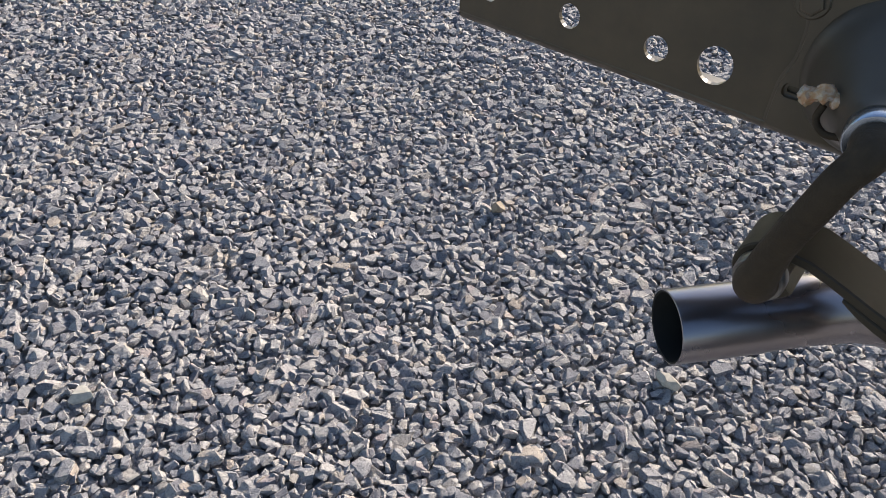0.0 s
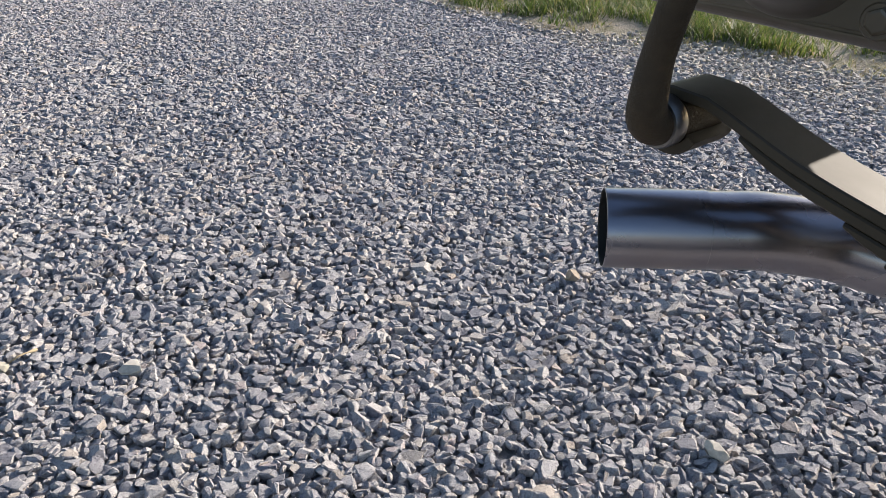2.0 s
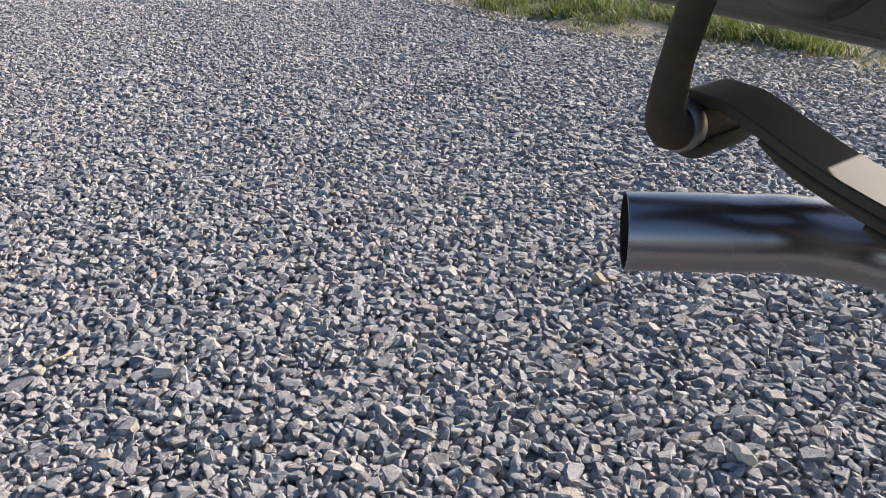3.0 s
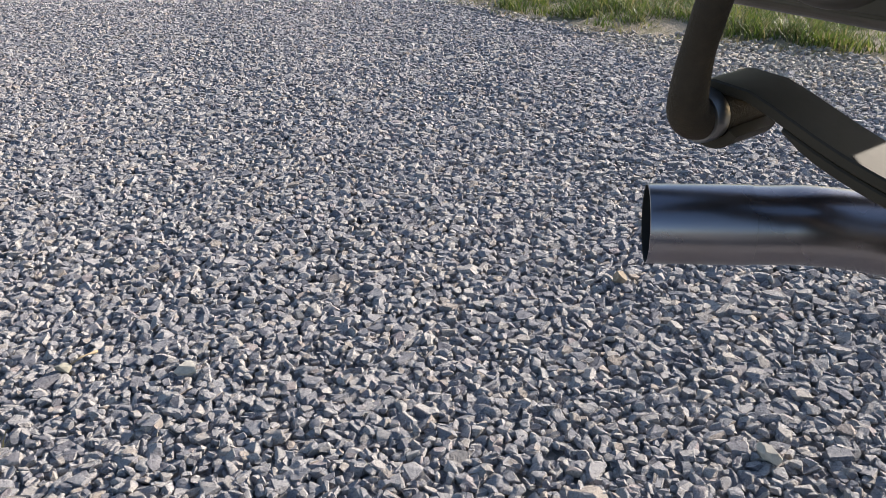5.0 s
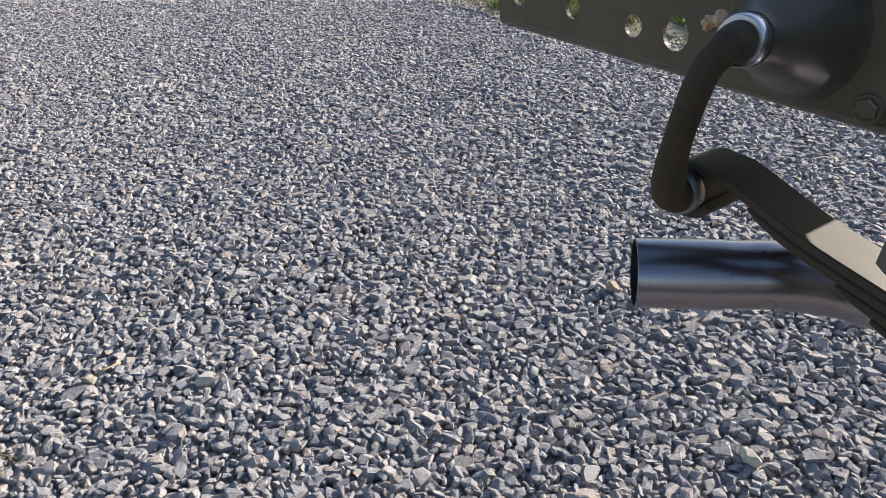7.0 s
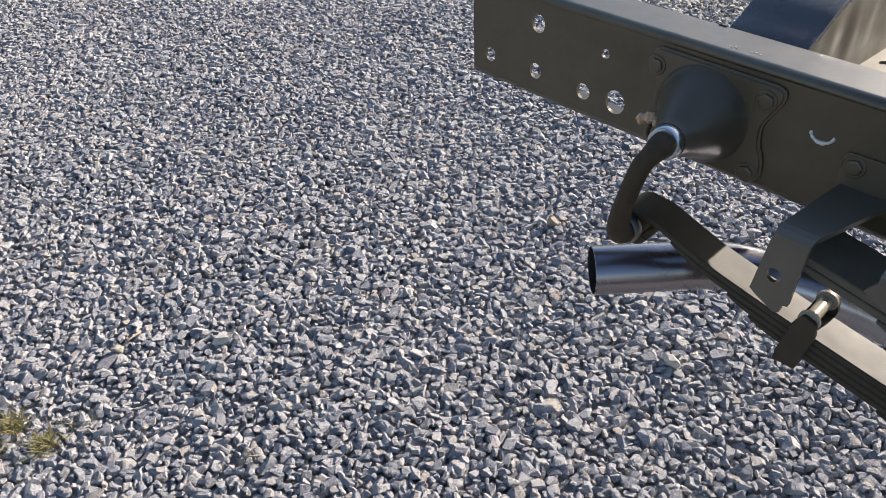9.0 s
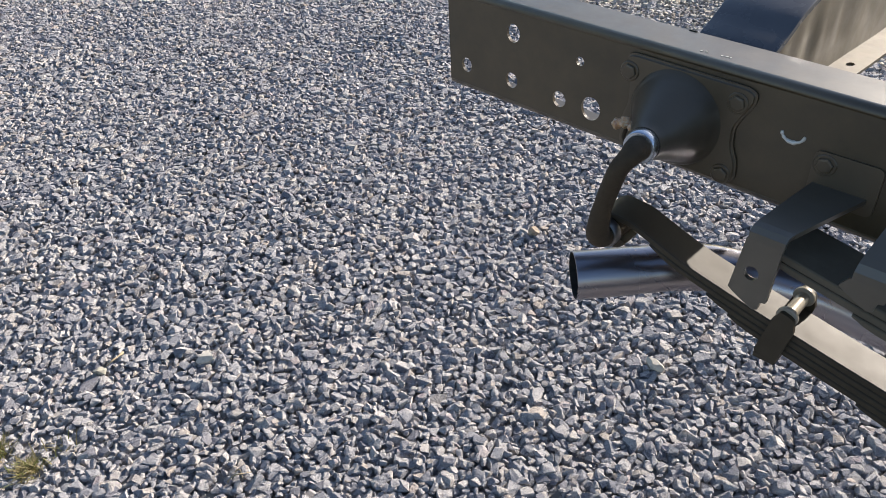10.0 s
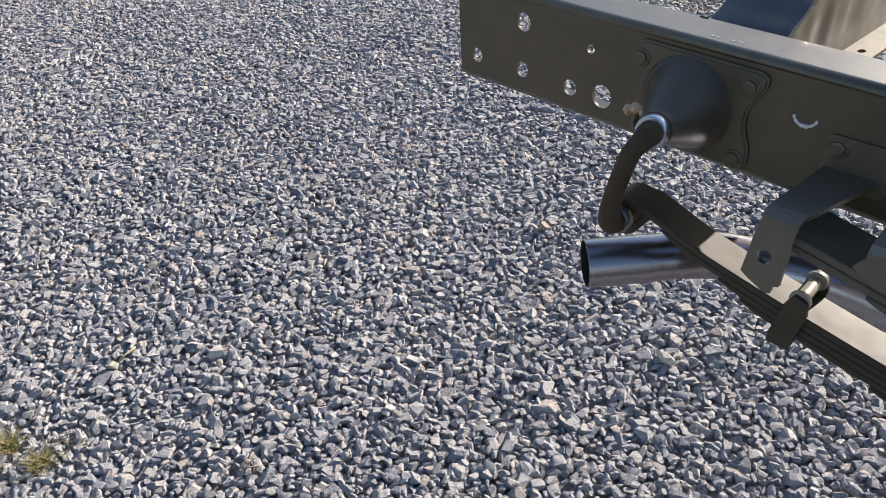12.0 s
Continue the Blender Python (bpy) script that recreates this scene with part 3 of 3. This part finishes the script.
def build_shackle():
    bm = bmesh.new()
    line = glide([(0.0090, -0.080, 0.7355), (0.0094, -0.098, 0.7358), (0.0084, -0.108, 0.7320), (0.0025, -0.1145, 0.7200), (-0.0040, -0.1160, 0.6980), (-0.0135, -0.1130, 0.6640),
                  (-0.0175, -0.1105, 0.6400), (-0.0195, -0.1060, 0.6265), (-0.0200, -0.0975, 0.6205), (-0.0200, -0.0840, 0.6202)], 7)
    sweep(bm, rings_along(line, lambda s: 0.0100 + 0.0052 * max(0, (s - 0.55) / 0.45) ** 0.8 + 0.0046 * max(0, (0.28 - s) / 0.28), 26))
    shackle = part("shackle", bm, M_SHACKLE, chassis, "dark forged C-shaped spring shackle", True)
    bm = bmesh.new()
    lathe(bm, (-0.0198, -0.0935, 0.6203), (-0.0198, -0.08, 0.6203), [(-0.003, 0.0130), (-0.003, 0.0158), (-0.001, 0.0170), (0.0075, 0.0170), (0.0090, 0.0160), (0.0090, 0.012)], 36)
    part("seal_ring", bm, M_SEAL, shackle, "bright metal seal ring", True)
    bm = bmesh.new()
    lathe(bm, (-0.0190, -0.0880, 0.6198), (-0.0190, -0.03, 0.6198), [(0, 0.010), (0, 0.0140), (0.002, 0.0146), (0.0470, 0.0146), (0.0485, 0.010)], 30)
    part("bushing", bm, M_SHACKLE, shackle, "", True)


build_shackle()

# ---- leaf spring ----
LEAF = [(-0.006, 0.6412), (0.004, 0.6402), (0.02, 0.6350), (0.0686, 0.6178), (0.123, 0.6050), (0.171, 0.5950), (0.2687, 0.5768), (0.40, 0.556), (0.60, 0.541), (0.80, 0.533), (1.00, 0.532), (1.25, 0.545)]


def leaf_z(u):
    """The main leaf's upper face."""
    line = leaf_z.line
    i = max(1, min(len(line) - 1, sum(q.x < u for q in line)))
    a, b = line[i - 1], line[i]
    return a.z + (b.z - a.z) * (u - a.x) / (b.x - a.x)


leaf_z.line = glide([(a, 0, b) for a, b in LEAF], 6)
W0, W1 = -0.0835, -0.0405


def build_leaf(parent, name, u0, u1, depth, thick, w0=W0, w1=W1, material=None, rise=0.0, label=""):
    bm = bmesh.new()
    n = max(8, int((u1 - u0) / 0.012))
    c = 0.0012
    sections = []
    for i in range(n + 1):
        u = u0 + (u1 - u0) * i / n
        z = leaf_z(u) - depth + rise
        end = min(1.0, 0.45 + (u - u0) / 0.03)
        t = thick * end
        sections.append([(u, w0, z - c), (u, w0 + c, z), (u, w1 - c, z), (u, w1, z - c), (u, w1, z - t + c), (u, w1 - c, z - t), (u, w0 + c, z - t), (u, w0, z - t + c)])
    sweep(bm, sections)
    return part(name, bm, material or M_SPRING, parent, label)


def build_spring():
    spring = new("leaf_spring")
    spring.parent = chassis
    tagged(spring, "black semi-elliptic leaf spring")
    # the main leaf, rolled round the bushing at its end
    bm = bmesh.new()
    cx, cz, ro, t = -0.0185, 0.6195, 0.0222, 0.0075
    path = []
    for i in range(26):
        a = radians(-25 - 240 * i / 25)
        path.append((cx + (ro - t / 2) * math.cos(a), cz + (ro - t / 2) * math.sin(a)))
    n = 80
    path += [(u, leaf_z(u) - t / 2) for u in (0.004 + (1.24 - 0.004) * (i / n) for i in range(n + 1))]
    sections = []
    for i, (u, z) in enumerate(path):
        (ua, za), (ub, zb) = path[max(i - 1, 0)], path[min(i + 1, len(path) - 1)]
        k = math.hypot(ub - ua, zb - za)
        nu, nz = -(zb - za) / k * t / 2, (ub - ua) / k * t / 2
        c = 0.0012
        sections.append([(u + nu, W0 + c, z + nz), (u + nu, W1 - c, z + nz), (u + nu * 0.7, W1, z + nz * 0.7), (u - nu * 0.7, W1, z - nz * 0.7),
                         (u - nu, W1 - c, z - nz), (u - nu, W0 + c, z - nz), (u - nu * 0.7, W0, z - nz * 0.7), (u + nu * 0.7, W0, z + nz * 0.7)])
    sweep(bm, sections)
    part("main_leaf", bm, M_SPRING, spring, "black main leaf, rolled at its eye", True).data.set_sharp_from_angle(angle=radians(30))
    for k, u0 in enumerate((0.030, 0.100, 0.126, 0.262)):
        build_leaf(spring, "leaf", u0, 1.20 - 0.05 * k, 0.0079 * (k + 1), 0.0074)
    # rebound clip: a strap under the pack, two ears, and a bolt in a spacer tube over it
    for w in (W0 - 0.0062, W1 + 0.0012):
        bm = bmesh.new()
        shape = rounded([(0.1610, 0.5575), (0.1840, 0.5530), (0.1930, 0.5960), (0.1900, 0.6120), (0.1765, 0.6165), (0.1705, 0.6030)], 0.004)
        plate(bm, [shape], lambda a, b, c: (a, w + c, b), 0.005)
        part("clip_ear", bm, M_SPRING, spring)
    bm = bmesh.new()
    box(bm, 0.1615, 0.1845, W0 - 0.006, W1 + 0.006, 0.5490, 0.5560, 0.0015)
    part("clip_strap", bm, M_SPRING, spring)
    bm = bmesh.new()
    lathe(bm, (0.1815, W0 + 0.004, 0.6085), (0.1815, W1, 0.6085), [(0, 0.003), (0, 0.0066), (0.036, 0.0066), (0.036, 0.003)], 24)
    part("spacer_tube", bm, M_BARE, spring, "bare steel spacer tube", True)
    for w in (W0 + 0.001, W1 - 0.003):
        bm = bmesh.new()
        lathe(bm, (0.1815, w - 0.0024, 0.6085), (0.1815, w + 0.003, 0.6085), [(0, 0.006), (0, 0.0098), (0.001, 0.0106), (0.004, 0.0106), (0.005, 0.0098), (0.005, 0.006)], 24)
        part("washer", bm, M_BARE, spring, "bare steel washer", True)
    # the helper leaves above it
    part_helper(spring)
    return spring


def part_helper(spring):
    for k, (u0, drop) in enumerate(((0.140, 0.0), (0.146, 0.0095), (0.232, 0.019))):
        build_leaf(spring, "helper_leaf", u0, 0.95, drop, 0.0085, -0.076, -0.012, M_DUST, 0.072)


build_spring()


def build_bracket(shift, hang=True):
    """An angled bracket from the rail over the spring, its flange hanging outside it."""
    bm = bmesh.new()
    t, w = 0.0052, -0.1005
    # arm: from the rail outwards, rounded down into the flange
    prof = [(0.000, 0.7080), (-0.040, 0.7070), (w + 0.010, 0.7045), (w + 0.004, 0.7028), (w, 0.6975), (w - 0.0005, 0.690)]
    sections = []
    for i, (y, z) in enumerate(prof):
        s = i / (len(prof) - 1)
        ua, ub = 0.1480 + (0.1345 - 0.1480) * min(1, -y / 0.1), 0.1990 + (0.1680 - 0.1990) * min(1, -y / 0.1)
        ny, nz = (0, -t) if i < 3 else ((t * 0.5, -t * 0.8) if i == 3 else (t, 0) if i == 5 else (t * 0.9, -t * 0.4))
        z += 0 if hang else 0.055 * (1 - min(1, -y / 0.1))
        sections.append([(ua + shift, y, z), (ub + shift, y, z), (ub + shift, y + ny, z + nz), (ua + shift, y + ny, z + nz)])
    sweep(bm, sections)
    drop = 0.0 if hang else 0.050
    shape = [(0.1333, 0.690), (0.1262, 0.6290 + drop), (0.1325, 0.6245 + drop), (0.1530, 0.6140 + drop), (0.1580, 0.6160 + drop), (0.1592, 0.6255 + drop), (0.1642, 0.6268 + drop), (0.1672, 0.690)]
    plate(bm, [[(a + shift, b) for a, b in shape]] + ([circle(0.1448, 0.6535, 0.0072, 20, 0.0078)] if hang else []), lambda a, b, c: (a, w - 0.0005 + c, b), t)
    part("spring_bracket", bm, M_BRACKET, rail, "black bent bracket over the leaf spring")
    bm = bmesh.new()
    plate(bm, [rounded([(0.143 + shift, 0.690), (0.206 + shift, 0.690), (0.206 + shift, 0.742), (0.143 + shift, 0.742)], 0.008)], lambda a, b, c: (a, -0.0024 + c, b), 0.0024)
    part("bracket_foot", bm, M_PLATE, rail)


build_bracket(0.0)
build_bracket(0.092, False)


def build_crossmember():
    """A hat-section member that arches up over the axle from inside the rail."""
    prof = glide([(0.046, 0.786), (0.058, 0.7935), (0.0695, 0.799), (0.090, 0.8068), (0.118, 0.8190), (0.163, 0.8300), (0.214, 0.8350), (0.32, 0.8385), (0.50, 0.838), (0.66, 0.826), (0.74, 0.800)], 5)
    u0, u1, t = -0.023, 0.0635, 0.004
    cross = new("crossmember")
    cross.parent = chassis
    tagged(cross, "arched black hat-section crossmember")
    bm = bmesh.new()
    sections = []
    for p in prof:
        y, z = p.x, p.y
        r = 0.0028
        sections.append([(u0, y, z - 0.006), (u0 + 0.3 * r, y, z - 0.35 * r), (u0 + r, y, z), (u1 - r, y, z), (u1 - 0.3 * r, y, z - 0.35 * r), (u1, y, z - 0.006), (u1 - t, y, z - 0.006), (u1 - t - r, y, z - t), (u0 + t + r, y, z - t), (u0 + t, y, z - 0.006)])
    sweep(bm, sections)
    # The web's blue cast is sky reflection held in its base colour.
    part("web", bm, M_ARCH, cross, "glossy black curved upper web, sky reflection tinted into its colour", True)
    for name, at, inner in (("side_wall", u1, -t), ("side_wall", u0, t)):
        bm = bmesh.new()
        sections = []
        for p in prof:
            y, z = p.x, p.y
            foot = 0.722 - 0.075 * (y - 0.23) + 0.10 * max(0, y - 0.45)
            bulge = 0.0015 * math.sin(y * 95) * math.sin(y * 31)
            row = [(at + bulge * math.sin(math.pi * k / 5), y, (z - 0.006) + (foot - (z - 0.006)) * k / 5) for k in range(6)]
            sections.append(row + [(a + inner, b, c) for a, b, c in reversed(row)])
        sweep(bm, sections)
        # Only the front-facing wall is coloured with glare; the rear one stays dark.
        part(name, bm, M_WALL if at == u1 else M_ARCH, cross, "black side wall with tan-grey sun glare in its colour" if at == u1 else "", True)
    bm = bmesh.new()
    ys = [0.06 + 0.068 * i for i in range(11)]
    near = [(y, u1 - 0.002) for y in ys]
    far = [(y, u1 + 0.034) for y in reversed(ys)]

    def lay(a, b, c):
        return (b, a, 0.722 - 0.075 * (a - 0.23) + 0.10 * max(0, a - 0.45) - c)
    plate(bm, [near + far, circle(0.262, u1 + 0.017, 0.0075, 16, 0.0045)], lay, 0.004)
    # The flange carries the same glare in its colour.
    part("flange", bm, M_WALL, cross, "lower flange with a drilled hole, tan-grey sun glare in its colour")
    # Black strip added at the web's foot, in place of a dark gap.
    bm = bmesh.new()
    line = [Vector((-0.031 + 0.0005 * i, 0.0570 + 0.0006 * math.sin(i * 2.1), top(0) + 0.0001)) for i in range(21)]
    sweep(bm, rings_along(line, lambda s: 0.0010 + 0.0004 * abs(math.sin(31 * s)) - 0.0008 * abs(2 * s - 1) ** 8, 10))
    part("gap_strip", bm, M_BORE, cross, "thin matte black strip put in for a dark gap", True)
    # end plate inside the rail
    bm = bmesh.new()
    plate(bm, [rounded([(-0.050, 0.680), (0.064, 0.680), (0.064, 0.786), (-0.050, 0.786)], 0.006)], lambda a, b, c: (a, 0.0585 + c, b), 0.005)
    part("end_plate", bm, M_FRAME, cross)


build_crossmember()


def build_exhaust():
    pipe = new("exhaust_pipe")
    pipe.parent = chassis
    tagged(pipe, "polished steel exhaust tailpipe")
    tip = Vector((-0.0722, -0.0668, 0.517))
    way = Vector((0.695, 0.718, 0.03)).normalized()
    r = 0.0302
    # tip sleeve: a real tube with a rolled lip
    bm = bmesh.new()
    lathe(bm, tip, tip + way, [(0.0, r - 0.0009), (0.0004, r - 0.0002), (0.002, r), (0.0738, r), (0.0741, r - 0.0005), (0.0741, r - 0.0012)], 56, False)
    part("tip_sleeve", bm, M_EXHAUST, pipe, "bright rolled-edge pipe end", True)
    bm = bmesh.new()
    p = [tip + way * s for s in (0.070, 0.092, 0.118)] + [Vector(q) for q in ((0.043, 0.055, 0.5145), (0.075, 0.074, 0.5095), (0.115, 0.085, 0.5105), (0.19, 0.088, 0.5180), (0.25, 0.088, 0.5150), (0.50, 0.090, 0.50), (0.90, 0.10, 0.51))]
    sweep(bm, rings_along(glide(p, 6), r - 0.0007, 48), True, False)
    part("tailpipe", bm, M_EXHAUST, pipe, "bent polished steel tailpipe", True)
    bm = bmesh.new()
    lathe(bm, tip, tip + way, [(0.0001, r - 0.0009), (0.0006, r - 0.0022), (0.10, r - 0.0030), (0.10, 0.001)], 56, False)
    part("bore", bm, M_BORE, pipe, "sooty dark inside of the pipe", True)


build_exhaust()


def build_wheel():
    """The axle and the wheel that carry this corner of the chassis."""
    u, z = 1.02, 0.415
    bm = bmesh.new()
    lathe(bm, (u, -0.19, z), (u, 1.0, z), [(0, 0.02), (0, 0.042), (0.95, 0.042), (0.95, 0.02)], 28)
    box(bm, u - 0.05, u + 0.05, W0, W1, z + 0.03, leaf_z(u) - 0.034, 0.003)
    part("axle", bm, M_SHACKLE, chassis, "dark axle tube under the spring", True)
    wheel = new("wheel")
    wheel.parent = chassis
    bm = bmesh.new()
    lathe(bm, (u, -0.16, z), (u, -0.5, z), [(0.010, 0.21), (0.0, 0.25), (0.0, 0.34), (0.012, 0.385), (0.035, 0.42), (0.18, 0.42), (0.203, 0.385), (0.215, 0.34), (0.215, 0.25), (0.205, 0.21), (0.010, 0.21)], 56, False)
    part("tyre", bm, M_BORE, wheel, "black rubber tyre", True)
    bm = bmesh.new()
    lathe(bm, (u, -0.17, z), (u, -0.5, z), [(0.0, 0.212), (0.02, 0.20), (0.07, 0.19), (0.09, 0.12), (0.12, 0.06), (0.12, 0.001)], 40, False)
    part("rim", bm, M_FRAME, wheel, "black steel rim", True)


build_wheel()

# ---- loose things on the ground ----
build_stone((0.487, 0.908, 0.003), (0.054, 0.025, 0.024), (8, -6, -50), 21, (0.52, 0.48, 0.42), "long pale limestone piece lying among the gravel")
build_stone((0.224, 1.345, 0.004), (0.030, 0.024, 0.036), (5, -8, 20), 8, (0.34, 0.28, 0.22), "upright brownish stone standing in the gravel")
build_stone((-0.431, 0.838, 0.002), (0.034, 0.030, 0.026), (4, 6, 50), 5, (0.47, 0.45, 0.41), "rounded pale stone among the gravel")
for x, y, count, seed in ((-0.648, 0.547, 260, 1), (-0.736, 0.578, 230, 2), (-0.745, 0.512, 200, 3), (-0.612, 0.600, 24, 4)):
    build_tuft(x, y, count, seed)
build_stone((-0.635, 0.786, 0.004), (0.024, 0.019, 0.019), (5, 4, 15), 31, (0.31, 0.30, 0.255), "small dull yellowish stone among the gravel")
build_stalk([(-0.612, 0.842, 0.003), (-0.610, 0.826, 0.010), (-0.616, 0.808, 0.012), (-0.626, 0.796, 0.005)], 0.0030, 1)
build_stalk([(-0.272, 0.554, 0.002), (-0.262, 0.562, 0.011), (-0.248, 0.566, 0.013), (-0.236, 0.578, 0.004)], 0.0018, 2)
build_stalk([(-0.266, 0.578, 0.002), (-0.254, 0.574, 0.013), (-0.244, 0.560, 0.009)], 0.0015, 3)
build_gravel()
build_grass()
